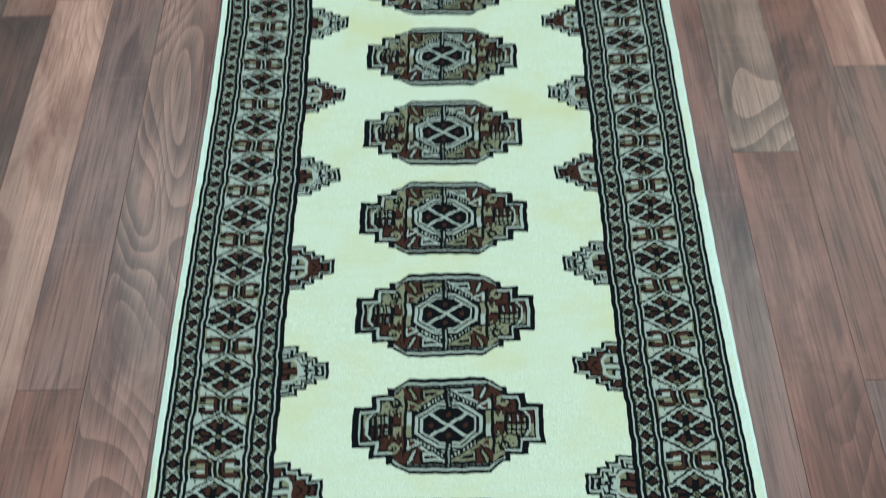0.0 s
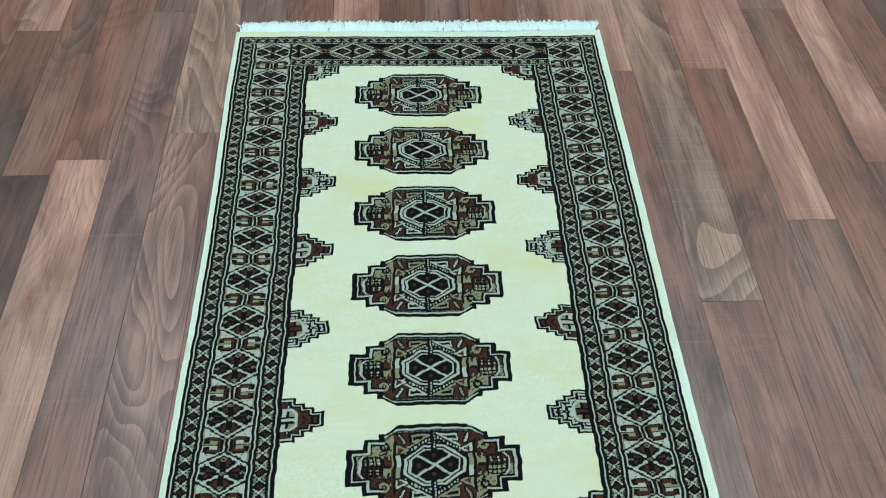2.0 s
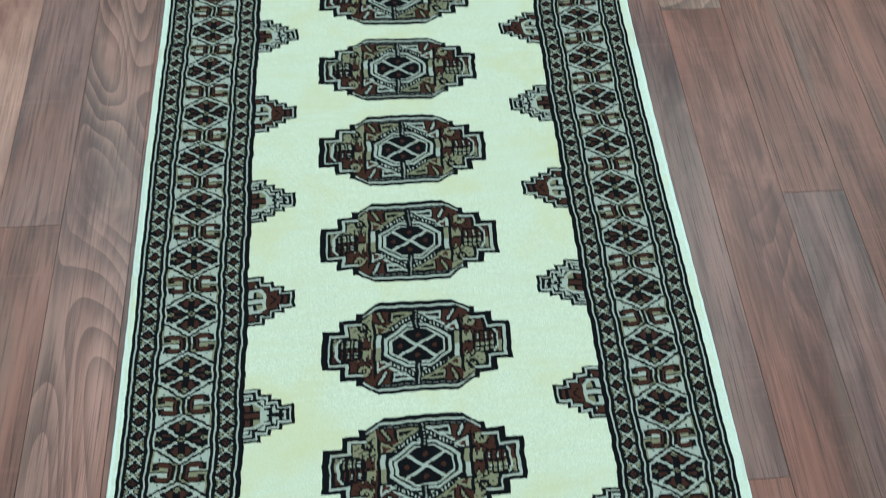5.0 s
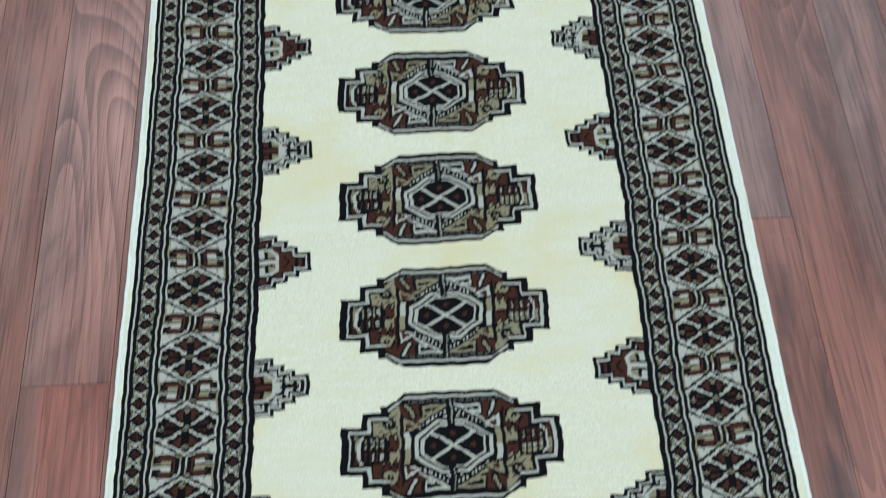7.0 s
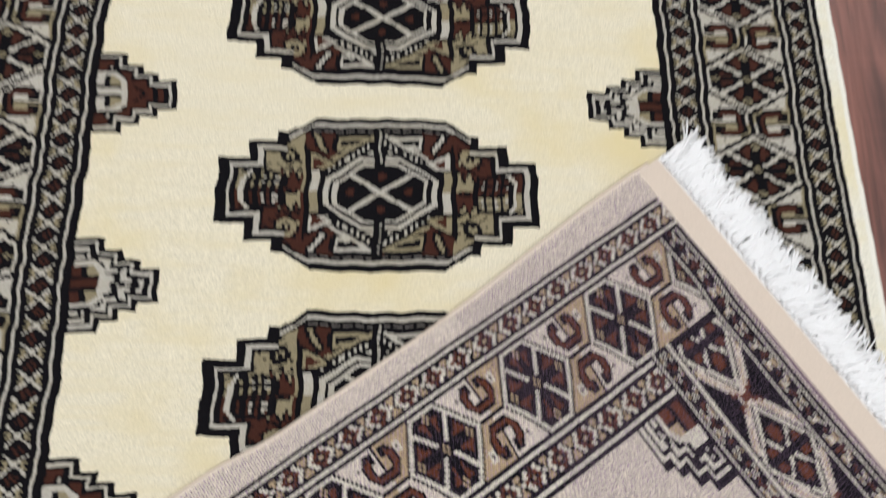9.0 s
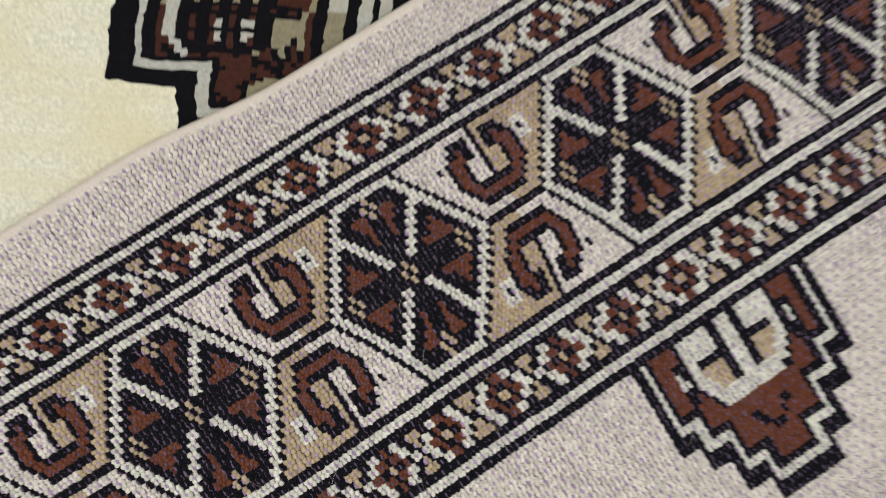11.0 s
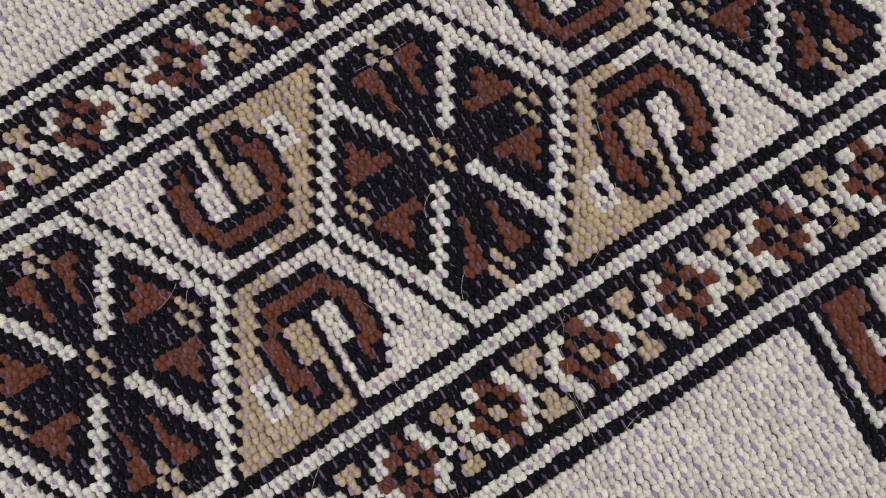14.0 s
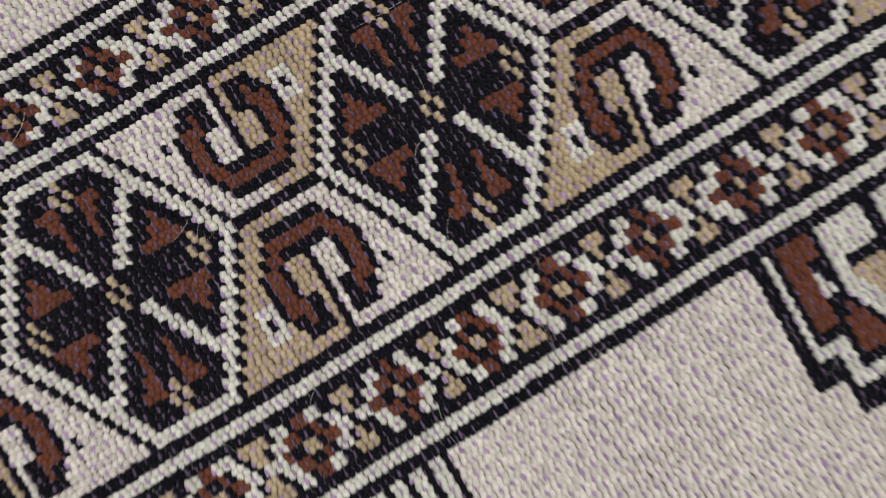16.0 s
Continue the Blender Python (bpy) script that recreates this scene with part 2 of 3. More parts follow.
def guard_knots(r, g):
    """A guard stripe of five rows, r from -2 to 2: rust lattices, pale chevrons about them and gold wedges, 13.7 knots apart."""
    g = (g + 6.857) % 13.714 - 6.857
    h = 6.857 - np.abs(g)
    ar = np.abs(r)
    out = np.full(r.shape, BLACK)
    step = np.rint(g / 1.6).astype(int)
    lattice = (np.abs(step) + ar <= 2) & ((step + r) % 2 == 0)
    out[lattice] = RUST
    out[(step == 0) & (r == 0)] = GOLD
    out[(h < 1.6 - 1.0 * (2 - ar)) & (ar >= 1)] = GOLD
    out[np.abs(h - 1.6 - 1.4 * ar) < 1.05] = WHITE
    return out


def border_band(w, u, ground):
    """The main border: rows w across (-11 to 11), knots u along from a medallion's centre, 48 to the next."""
    w = np.rint(w).astype(int)
    u = np.rint((u + 24) % 48 - 24).astype(int)
    aw, au = np.abs(w), np.abs(u)
    hexa = au + aw
    # pale and golden quarters between the medallions
    b = np.where(u > 0, u - 24, u + 24)
    golden = w * b > 0
    ab = np.abs(b)
    face = ground == WHITE   # the pile spreads its dark wool over the fine lines
    halves = np.where(golden, GOLD, ground)
    out = np.where(golden & (ab < (8 if face else 99)), GOLD, ground)
    # a dark dot in each quarter, ringed with white on the gold
    spot = np.maximum(np.abs(ab - 9), np.abs(aw - 8) * 1.4)
    out[golden & (spot < 2)] = WHITE
    out[spot < 0.6] = BLACK
    # the hook: a rust claw with eight sides that opens outwards, and a split head on a stem in it
    ring = np.maximum(np.maximum(ab, np.abs(aw - 6.3) * 1.35), (ab + np.abs(aw - 6.3) * 1.15) * 0.76)
    claw = aw >= 2
    out[claw & (ring < (7.9 if face else 7.2)) & (aw < 11)] = BLACK
    out[claw & (ring < 6.1) & (aw > 2) & (aw < 10)] = RUST
    out[claw & (ring < (3.9 if face else 4.3)) & (aw > 3)] = BLACK
    out[claw & (ab < 3.5) & (aw > 7) & (aw < 11)] = BLACK
    head = (ab >= 1) & (ab <= 3) & (aw >= 5) & (aw <= 7)
    out[head] = halves[head]
    stem = (ab == 1) & (aw >= 7) & (aw <= 11)
    out[stem] = halves[stem]
    foot = (aw == 11) & (ab >= 1)
    out[foot] = halves[foot]
    out[(b == 0) & (aw >= 4)] = BLACK
    # bars that link the medallions
    out[(aw == 0) & (ab < 8)] = BLACK
    bar = (aw == 1) & (ab < 7)
    out[bar] = halves[bar]
    out[(aw == 2) & (ab < 5)] = BLACK
    # medallion: stepped outline, a broken cross, eight rust wedges and dice of gold
    out[hexa <= (19 if face else 18)] = BLACK
    out[hexa <= 17] = WHITE
    inner = (hexa <= 15) & (aw <= 10)
    out[inner] = BLACK
    out[inner & (aw >= 5) & (aw <= (7 if face else 8)) & (au >= 2) & (au <= 2 + (aw - 5) * 0.85)] = RUST
    out[inner & (aw >= 2) & (aw <= 5) & (au >= 6 + (aw - 2) * 1.1) & (au <= 11 - (aw - 2) * 0.9)] = RUST
    out[inner & (np.abs(au - aw - 0.4) < 1.1) & (aw >= 2)] = WHITE
    for cu, cw in ((0, 0), (0, 9), (12, 0)):
        out[inner & (np.abs(au - cu) + np.abs(aw - cw) == 1)] = GOLD
    return out


def end_band(w, u, behind):
    """The end border: long lozenges 52 columns apart, dark within, a rust knot between each two; rows w from -11 to 11."""
    u = (u + 26) % 52 - 26
    a, b = np.abs(u), np.abs(w)
    loz = a + 1.75 * b
    out = np.full(w.shape, BLACK)
    out[(loz > 18.8) & (loz < 22.0)] = WHITE
    out[(loz > 24.2) & (loz < 26.2) & (b > 1.2)] = GOLD
    out[(loz > 28.5) & (loz < 30.0)] = WHITE
    if behind:   # the thin back shows more of its pale ground
        out[(loz > 23.4) & (loz < 29.5)] = IVORY
        out[(loz > 26.0) & (loz < 27.4)] = GOLD
    out[(np.abs((26 - a) - b * 0.8) < 1.1) & (b < 5)] = RUST
    inner = loz < 17.2
    out[inner & (np.hypot(a - 9, b * 1.5) < 3.6)] = RUST
    out[inner & (np.hypot(a - 3.2, b - 6) < 1.8)] = RUST
    out[inner & (np.abs(b - a * 0.62) < 0.85) & (a > 1.5)] = WHITE
    return out


def stepped(a, steps):
    """Half height of a stepped outline at the distance a."""
    h = np.zeros(a.shape)
    for reach, high in steps:
        h = np.where(a < reach, np.maximum(h, high), h)
    return h


GUL = ((58, 12.5), (47.5, 19.5), (37, 23.5))
HALF = ((29, 6.0), (22.5, 9.2), (16.5, 12.6), (10, 16.5))


def inset(steps, d, e):
    return tuple((r - d, h - e) for r, h in steps)


def gul(x, y):
    """The field's large medallion, 116 by 59 knots, its quarters in turn rust and gold."""
    ax, ay = np.abs(x), np.abs(y)
    out = np.full(x.shape, -1)
    turn = np.sign(x) * np.sign(y) > 0  # which quarters are gold

    def inside(d, e):
        return (ay < stepped(ax, inset(GUL, d, e))) | (ay < np.minimum(29.5 - e, 29.5 - e * 0.8 - (ax - 23.5) * 0.62)) & (ax < 33.5)

    def put(where, dye):
        out[where] = dye

    def halves(where, a, b):
        out[where] = np.where(turn, a, b)[where]

    put(inside(0, 0), BLACK)
    put(inside(3.4, 2.4), WHITE)
    put(inside(4.9, 3.7), BLACK)
    body = inside(6.3, 4.9)
    put(body, RUST)
    halves(body & (ax > 27), GOLD, RUST)
    put(body & (ax > 28) & ((ax + ay * 1.3) % 4.4 < 1.5) & (np.floor(ax * 0.5 + ay).astype(int) % 3 != 0), BLACK)
    # wings: a barred disc, a bow of white, teeth towards the box and a scribble
    tooth = body & (ax > 28) & (ax < 36) & (ay < 11)
    zig = np.abs((ax % 4) - 2) * 2.4
    halves(tooth & (ay < 4 + zig), RUST, GOLD)
    put(tooth & (np.abs(ay - 4 - zig) < 0.8), BLACK)
    disc = np.maximum(np.abs(ax - 41), ay * 1.05) * 0.55 + np.hypot(ax - 41, ay) * 0.45
    put(body & (disc < 7.6), BLACK)
    halves(body & (disc < 6.4) & ((ax % 3.0) < 1.5), GOLD, RUST)
    put(body & (disc < 5.6) & (ay > 2) & (ay < 5) & ((ax % 4.6) < 1.2), WHITE)
    put(body & (disc < 6.4) & (np.abs(ay - 3.6) < 0.5), BLACK)
    put(body & (ay < 1.0) & (ax > 29) & (ax < 46), BLACK)
    put(body & (ay < 0.6) & (ax > 30) & (ax < 45) & (np.floor(ax).astype(int) % 3 == 0), RUST)
    put(body & (np.abs(ax - 49.2 + np.maximum(ay - 4, 0) * 0.7) < 0.75) & (ay < 8), WHITE)
    put(body & (np.abs(ax - 47.8 + np.maximum(ay - 4, 0) * 0.7) < 0.7) & (ay < 7.4), BLACK)
    scrib = body & (ax > 28.6) & (ax < 37.5) & (ay > 10.5) & (ay < 17.2)
    knee = np.minimum(np.abs(ay - 14 - 2.2 * np.sin(ax * 1.25)), np.abs(np.hypot(ax - 33, ay - 14) - 2.6))
    halves(scrib & (knee < 0.8), BLACK, GOLD)
    halves(scrib & (np.abs(knee - 1.6) < 0.5), GOLD, BLACK)
    # the box in the middle: hooks of gold on rust
    box_ = body & (ax < 27)
    put(box_ & (ay > 23.2), BLACK)
    put(box_ & (ay > 24.0) & (np.floor(ax).astype(int) % 4 != 0), GREY)
    hook = np.minimum(segment(ax, ay, 3, 21.4, 15, 21.4), np.minimum(segment(ax, ay, 15, 21.4, 15, 17.2), segment(ax, ay, 15, 17.2, 10.5, 18.2)))
    hook = np.minimum(hook, segment(ax, ay, 23.4, 22.4, 20.2, 16.6))
    put(box_ & (hook < 1.9), BLACK)
    halves(box_ & (hook < 0.7), GOLD, WHITE)
    put(body & (ax < 27.8) & (ax > 26.7) & (ay < 19), BLACK)
    # slanting barber-pole bands up to the post, and what lies under them
    band = ay - (6.4 + (24 - ax) * 0.58)
    on = box_ & (ax < 25) & (ay < 22.5)
    put(on & (band < 0), BLACK)
    put(on & (band < -2.4) & (ay > 12.5) & (ax < 7.5) & (ax > 2.6), WHITE)
    put(on & (band < -1.9) & (band > -3.4) & (ax > 6), RUST)
    put(on & (np.abs(band) < 1.6), BLACK)
    put(on & (np.abs(band) < 0.8) & (np.floor(ax * 1.1).astype(int) % 2 == 0), WHITE)
    put(on & (np.abs(band - 1.9) < 0.6), BLACK)
    halves(on & (np.abs(band - 2.9) < 0.75) & (ax < 18), GOLD, WHITE)
    # triangles beside the box
    peak = np.abs(ay - 11.2)
    put(box_ & (peak < (ax - 14.6) * 0.52) & (ax < 26.4), BLACK)
    halves(box_ & (peak < (ax - 16.4) * 0.50) & (ax < 25.4), GOLD, WHITE)
    put(box_ & (peak < (ax - 19.2) * 0.46) & (ax < 24.2), RUST)
    # end panels
    put(box_ & (ax > 20.0) & (ay < 9.2), BLACK)
    halves(box_ & (ax < 25.4) & (ax > 22.6) & (ay < 8.0), WHITE, GOLD)
    # heart: two eight-sided rings, a white cross and four dark lobes
    octo = np.maximum(np.maximum(ax * 0.68, ay), (ax * 0.68 + ay) * 0.735)
    put(box_ & (octo < 15.0), BLACK)
    put(box_ & (octo < 13.9), WHITE)
    put(box_ & (octo < 12.5), BLACK)
    put(box_ & (octo < 11.5), WHITE)
    lobe = (octo < 10.5) & (np.abs(ay - ax * 0.62) > 0.95)
    put(box_ & lobe, BLACK)
    put(box_ & lobe & (np.hypot(ax - 10.5, ay) < 1.5), RUST)
    put(box_ & lobe & (np.hypot(ax, ay - 6.4) < 1.4), RUST)
    # the dotted post
    put(box_ & (ax < 2.0) & (ay > 10.6) & (ay < 25), BLACK)
    put(box_ & (ax < 0.65) & (ay > 11) & (ay < 24.5) & (np.floor(ay).astype(int) % 2 == 0), WHITE)
    return out


def half_gul(d, y, pale, steps):
    """A stepped half medallion that grows d knots out of the border."""
    ay = np.abs(y)
    out = np.full(d.shape, -1)

    def inside(e, f):
        return (d >= 0) & (ay < stepped(d, inset(steps, e, f)))

    out[inside(0, 0)] = BLACK
    out[inside(2.1, 1.3)] = WHITE
    out[inside(3.4, 2.3)] = BLACK
    body = inside(4.6, 3.4)
    out[body] = np.where(pale, WHITE, RUST)[body]
    line = body & ~inside(6.2, 4.8)
    out[line & pale] = WHITE
    out[inside(6.2, 4.8) & ~inside(7.4, 5.8) & pale] = BLACK
    out[body & (np.abs(d - 14 - ay * 0.35) < 0.8) & pale] = BLACK
    out[body & (np.abs(d - 21) < 0.6) & (ay < 3)] = BLACK
    out[body & (np.abs(d - 17 + ay) < 0.7) & (ay < 3.5)] = BLACK
    out[body & (np.abs(ay - 10) < 1.0) & (d > 3) & (d < 9)] = BLACK
    out[body & (np.hypot(ay - 10, d - 5) < 0.8)] = WHITE
    nest = (d < 11.5) & (ay + np.maximum(d - 7, 0) * 0.8 < 9.2)
    out[nest & body] = BLACK
    nest = (d < 10.6) & (ay + np.maximum(d - 7, 0) * 0.8 < 8.2)
    out[nest & body] = WHITE
    nest = (d < 9.0) & (ay + np.maximum(d - 6, 0) * 0.8 < 6.6)
    out[nest & body] = np.where(pale, RUST, WHITE)[nest & body]
    out[nest & body & (ay > 2) & (d > 4)] = GOLD
    out[nest & body & ((np.abs(ay - 2.0) < 0.7) | ((np.abs(d - 4) < 0.6) & (ay > 2)))] = BLACK
    return out


def design(c, v, edge, med0, gul0, pitch, steps=HALF, deep=45, lie=None):
    """The dye of the knot in column c and row v (rows from an end of the rug). edge: plain rows at that end; med0, gul0: rows of
    the first border medallion and the first gul; pitch: rows from gul to gul; deep: rows of the end border; lie: places along it."""
    c = c.astype(float) + 0.5
    v = v.astype(float) + 0.5
    side = np.minimum(c, COLS - c)
    x = c - COLS / 2 + 2.7  # the guls stand a little off the middle
    out = np.full(c.shape, IVORY)
    # field
    y = (v - gul0 + pitch / 2) % pitch - pitch / 2
    g = gul(x, y)
    out = np.where(g >= 0, g, out)
    k = np.floor((v - gul0) / pitch).astype(int)
    yh = (v - gul0) % pitch - pitch / 2
    left = c < COLS / 2
    pale = (k % 2 == 0) ^ left
    h = half_gul(side - 75, yh, pale, steps)
    out = np.where(h >= 0, h, out)

    def stripes(out, d, start, widths):
        at = start
        for wide, dye in widths:
            out = np.where((d >= at) & (d < at + wide), dye, out)
            at += wide
        return out

    # side borders
    sb = (side >= 6) & (side < 75)
    o = np.full(c.shape, IVORY)
    o = stripes(o, side, 6, ((2, BLACK), (1, WHITE), (2, BLACK)))
    # the pile closes over the inner lines
    o = np.where((side >= 11) & (side < 19), guard((side - 11) / 8, v, 0.52), o)
    o = stripes(o, side, 19, ((2, BLACK), (1, WHITE), (2, BLACK)))
    o = stripes(o, side, 56, ((2, BLACK), (1, WHITE), (2, BLACK)))
    o = np.where((side >= 61) & (side < 69), guard((side - 61) / 8, v + 3, 0.52), o)
    o = np.where((side >= 24) & (side < 56), border_band((side - 40) * 0.71, (v - med0) * 48 / 39, WHITE), o)
    o = stripes(o, side, 69, ((2, BLACK), (1, WHITE), (3, BLACK)))
    out = np.where(sb, o, out)
    # end border: long medallions in a row
    d = (v - edge) * 45 / deep
    along = x + 10 if lie is None else lie
    e = np.full(c.shape, IVORY)
    e = stripes(e, d, 0, ((2, BLACK), (1, WHITE), (1, BLACK)))
    e = np.where((d >= 4) & (d < 9), guard((d - 4) / 5, along, 0.52), e)
    e = stripes(e, d, 9, ((1, BLACK), (1, WHITE), (1, BLACK)))
    e = np.where((d >= 12) & (d < 35), end_band(d - 23.5, along, lie is not None), e)
    e = stripes(e, d, 35, ((1, BLACK), (1, WHITE), (1, BLACK)))
    e = np.where((d >= 38) & (d < 43), guard((d - 38) / 5, along, 0.52), e)
    e = stripes(e, d, 43, ((1, BLACK), (1, WHITE), (1, BLACK)))
    out = np.where((d < 46) & (side >= 56), e, out)
    out = np.where((d < 12) & (side >= 19.5) & (d >= 0), e, out)
    out = np.where((d < 4) & (side >= 8), e, out)
    out = np.where((d < 35) & (d > 11) & (np.abs(side - 57) < 1), BLACK, out)
    out = np.where((side < 6) | (d < 0), IVORY, out)
    return out


# ---- the rug ----
MID, HALFW = 0.0048, 0.32
FAR = 1.230
TOPZ = 0.008
SLANT = radians(35.5)
CORNER = Vector((0.1757, -0.3409, 0))
ALONG = Vector((-math.cos(SLANT), -math.sin(SLANT), 0))   # the turned selvedge
ACROSS = Vector((math.sin(SLANT), -math.cos(SLANT), 0))   # the turned end
CREASE = Vector((-0.3125, -0.690, 0))                     # where the crease leaves the selvedge
CDIR = Vector((math.cos(radians(-27.25)), math.sin(radians(-27.25)), 0))
rug = tagged(new("runner_rug"), "ivory wool runner rug with black and rust medallions, folded end", "rug")


def sway(x, y):
    """The slow wander of a hand-woven edge and of its rows."""
    calm = 1 - 0.7 * np.clip((np.abs(x - MID) - 0.285) / 0.03, 0, 1)   # the very edge runs straighter
    dx = 0.0011 * np.sin(y * 9.1 + 0.7) + 0.0007 * calm * np.sin(y * 47 + x * 5) + calm * 0.00055 * np.sin(y * 173 + x * 3 + np.sin(y * 31)) + calm * 0.0004 * np.sin(y * 390 + 2 * np.sin(y * 57))
    dy = 0.0014 * np.sin(x * 11 + y * 3) + 0.0006 * np.sin(x * 63 + y * 17) + 0.0004 * np.sin(x * 240 + 2 * np.sin(x * 41))
    # the rows crowd a little towards the fold, and the rug is wider at its far end
    k = np.clip((0.10 - y) / 0.43, 0, 1)
    f = np.clip((y - 0.6) / 0.6, 0, 1)
    return (x + dx) * (1 + 0.022 * f * f * (3 - 2 * f)), y + dy + 0.0095 * k * k * (3 - 2 * k)


def grid_mesh(name, verts, quads, dyes, mats, parent, label="", smooth=True):
    me = bpy.data.meshes.new(name)
    me.vertices.add(len(verts))
    me.vertices.foreach_set("co", np.ascontiguousarray(verts, dtype=np.float32).ravel())
    me.loops.add(quads.size)
    me.loops.foreach_set("vertex_index", np.ascontiguousarray(quads, dtype=np.int32).ravel())
    me.polygons.add(len(quads))
    me.polygons.foreach_set("loop_start", np.arange(0, quads.size, quads.shape[1], dtype=np.int32))
    for m in mats:
        me.materials.append(m)
    me.polygons.foreach_set("material_index", np.ascontiguousarray(dyes, dtype=np.int32))
    me.polygons.foreach_set("use_smooth", np.full(len(quads), smooth))
    me.update(calc_edges=True)
    ob = new(name, me)
    ob.parent = parent
    if label:
        ob["label"] = label
    return ob


rng = np.random.default_rng(7)
RISE = 0.0012   # a row of knots
ROWS_ = 1888
ci, ri = np.meshgrid(np.arange(COLS + 1), np.arange(ROWS_ + 1))
px = MID - HALFW + ci * (2 * HALFW / COLS)
py = FAR - ri * RISE
jx, jy = rng.normal(0, 0.00020, px.shape), rng.normal(0, 0.00014, px.shape)
px = px + 0.004 * np.clip(1 - ci / 6, 0, 1)   # one margin is narrower
px, py = sway(px, py)
rim = np.minimum(np.minimum(ci, COLS - ci), ri)
pz = TOPZ + rng.normal(0, 0.00012, px.shape) - 0.0030 * np.exp(-rim / 1.5) + 0.0006 * np.sin(py * 8 + px * 4)
for mark, high in ((0.575, 0.0022), (0.235, 0.0012), (-0.01, 0.0018)):   # where the rug lay folded
    pz = pz + high * np.exp(-((py - mark - 0.012 * np.sin(px * 7 + mark * 9)) / 0.011) ** 2)
verts = np.stack([px + jx, py + jy, pz], -1).reshape(-1, 3)
idx = np.arange(verts.shape[0]).reshape(px.shape)
quads = np.stack([idx[1:, :-1], idx[1:, 1:], idx[:-1, 1:], idx[:-1, :-1]], -1)
cc, rr = np.meshgrid(np.arange(COLS), np.arange(ROWS_))
dye = design(cc, (rr + 0.5) * RISE / CELL - 0.5, 10, 74.0, 98.3, 73.3)
dye = np.where((np.minimum(cc, COLS - 1 - cc) < 6) | (rr < 14), 6, dye)   # the plain margin is a whiter wool
qx, qy = px[:-1, :-1], py[:-1, :-1]
beyond = (qx - CREASE.x) * CDIR.y - (qy - CREASE.y) * CDIR.x   # over 0: past the crease
keep = beyond < 0
used = quads[keep]
names, inv = np.unique(used.ravel(), return_inverse=True)
grid_mesh("wool_face", verts[names], inv.reshape(-1, 4), dye[keep], PILE, rug)

# ---- the folded end, back upwards ----
FLAPZ = 0.0148
ROW = 0.001813              # a row of the face's design there
KS = 0.00145                # a knot along the turned end; across it, knots widen towards the crease
LINES = 30                  # rows from the selvedge to the middle of the border
BANDP = 0.0695              # where that middle lies
ATS = 0.2852                # where a medallion's centre lies


def flap_edge(s):
    """How far the turned selvedge draws in as it nears the crease."""
    s = np.asarray(s, dtype=float)
    t, f = np.clip((s - 0.02) / 0.17, 0, 1), np.clip((s - 0.285) / 0.05, 0, 1)
    return 0.0005 + 0.0083 * t * t * (3 - 2 * t) - 0.0045 * f * f * (3 - 2 * f)


def row_place(j):
    """The distance of row j's middle from the selvedge's straight line."""
    k = j - LINES
    near = 0.00225 * (1.045 * k + 0.0036 * k * k)
    return BANDP + np.where(k > 23, 0.00225 * (1.045 * 23 + 0.0036 * 529) + (k - 23) * 0.0026, near)


def knot_run(i):
    """The place along the selvedge of knot i, counted from a medallion's centre: the weave tightens towards the end."""
    s = ATS + i * KS
    return np.where(s < 0.2156, 0.2156 + (s - 0.2156) * 0.955, s)


def flap_point(s, p, z):
    """A place on the turned end: s from the end along the selvedge, p from the selvedge."""
    q = CORNER + ALONG * s + ACROSS * p
    return Vector((q.x, q.y, z))


bm = bmesh.new()
SMAX = (CREASE - CORNER).dot(ALONG)
# the crease meets the other selvedge further down
far_p = 2 * HALFW
turned = CREASE + CDIR * (2 * HALFW / CDIR.x)
s_far = (turned - CORNER).dot(ALONG)
rims = [flap_point(0, 0, 0), flap_point(0, far_p, 0), flap_point(s_far, far_p, 0), CREASE + ACROSS * 0.0045]
rims += [flap_point(s, float(flap_edge(s)), 0) for s in np.linspace(SMAX - 0.02, 0.02, 24)]
low = [bm.verts.new((v.x, v.y, 0.0088)) for v in rims]
top = [bm.verts.new((v.x, v.y, FLAPZ - 0.0008)) for v in rims]
bm.faces.new(top[::-1])
bm.faces.new(low)
for k in range(len(rims)):
    bm.faces.new((low[k], low[k - 1], top[k - 1], top[k]))
bmesh.ops.recalc_face_normals(bm, faces=bm.faces)
flap = mesh_object("folded_end", bm, WEFT, rug, "pale violet-grey woven back of the folded end")

I0, I1, NP = -196, 132, 108
si, pi_ = np.meshgrid(np.arange(I0, I1), np.arange(NP), indexing="ij")
BACK_STEPS = ((25.8, 6.2), (21.5, 9.8), (17.0, 13.2), (12.9, 16.3))


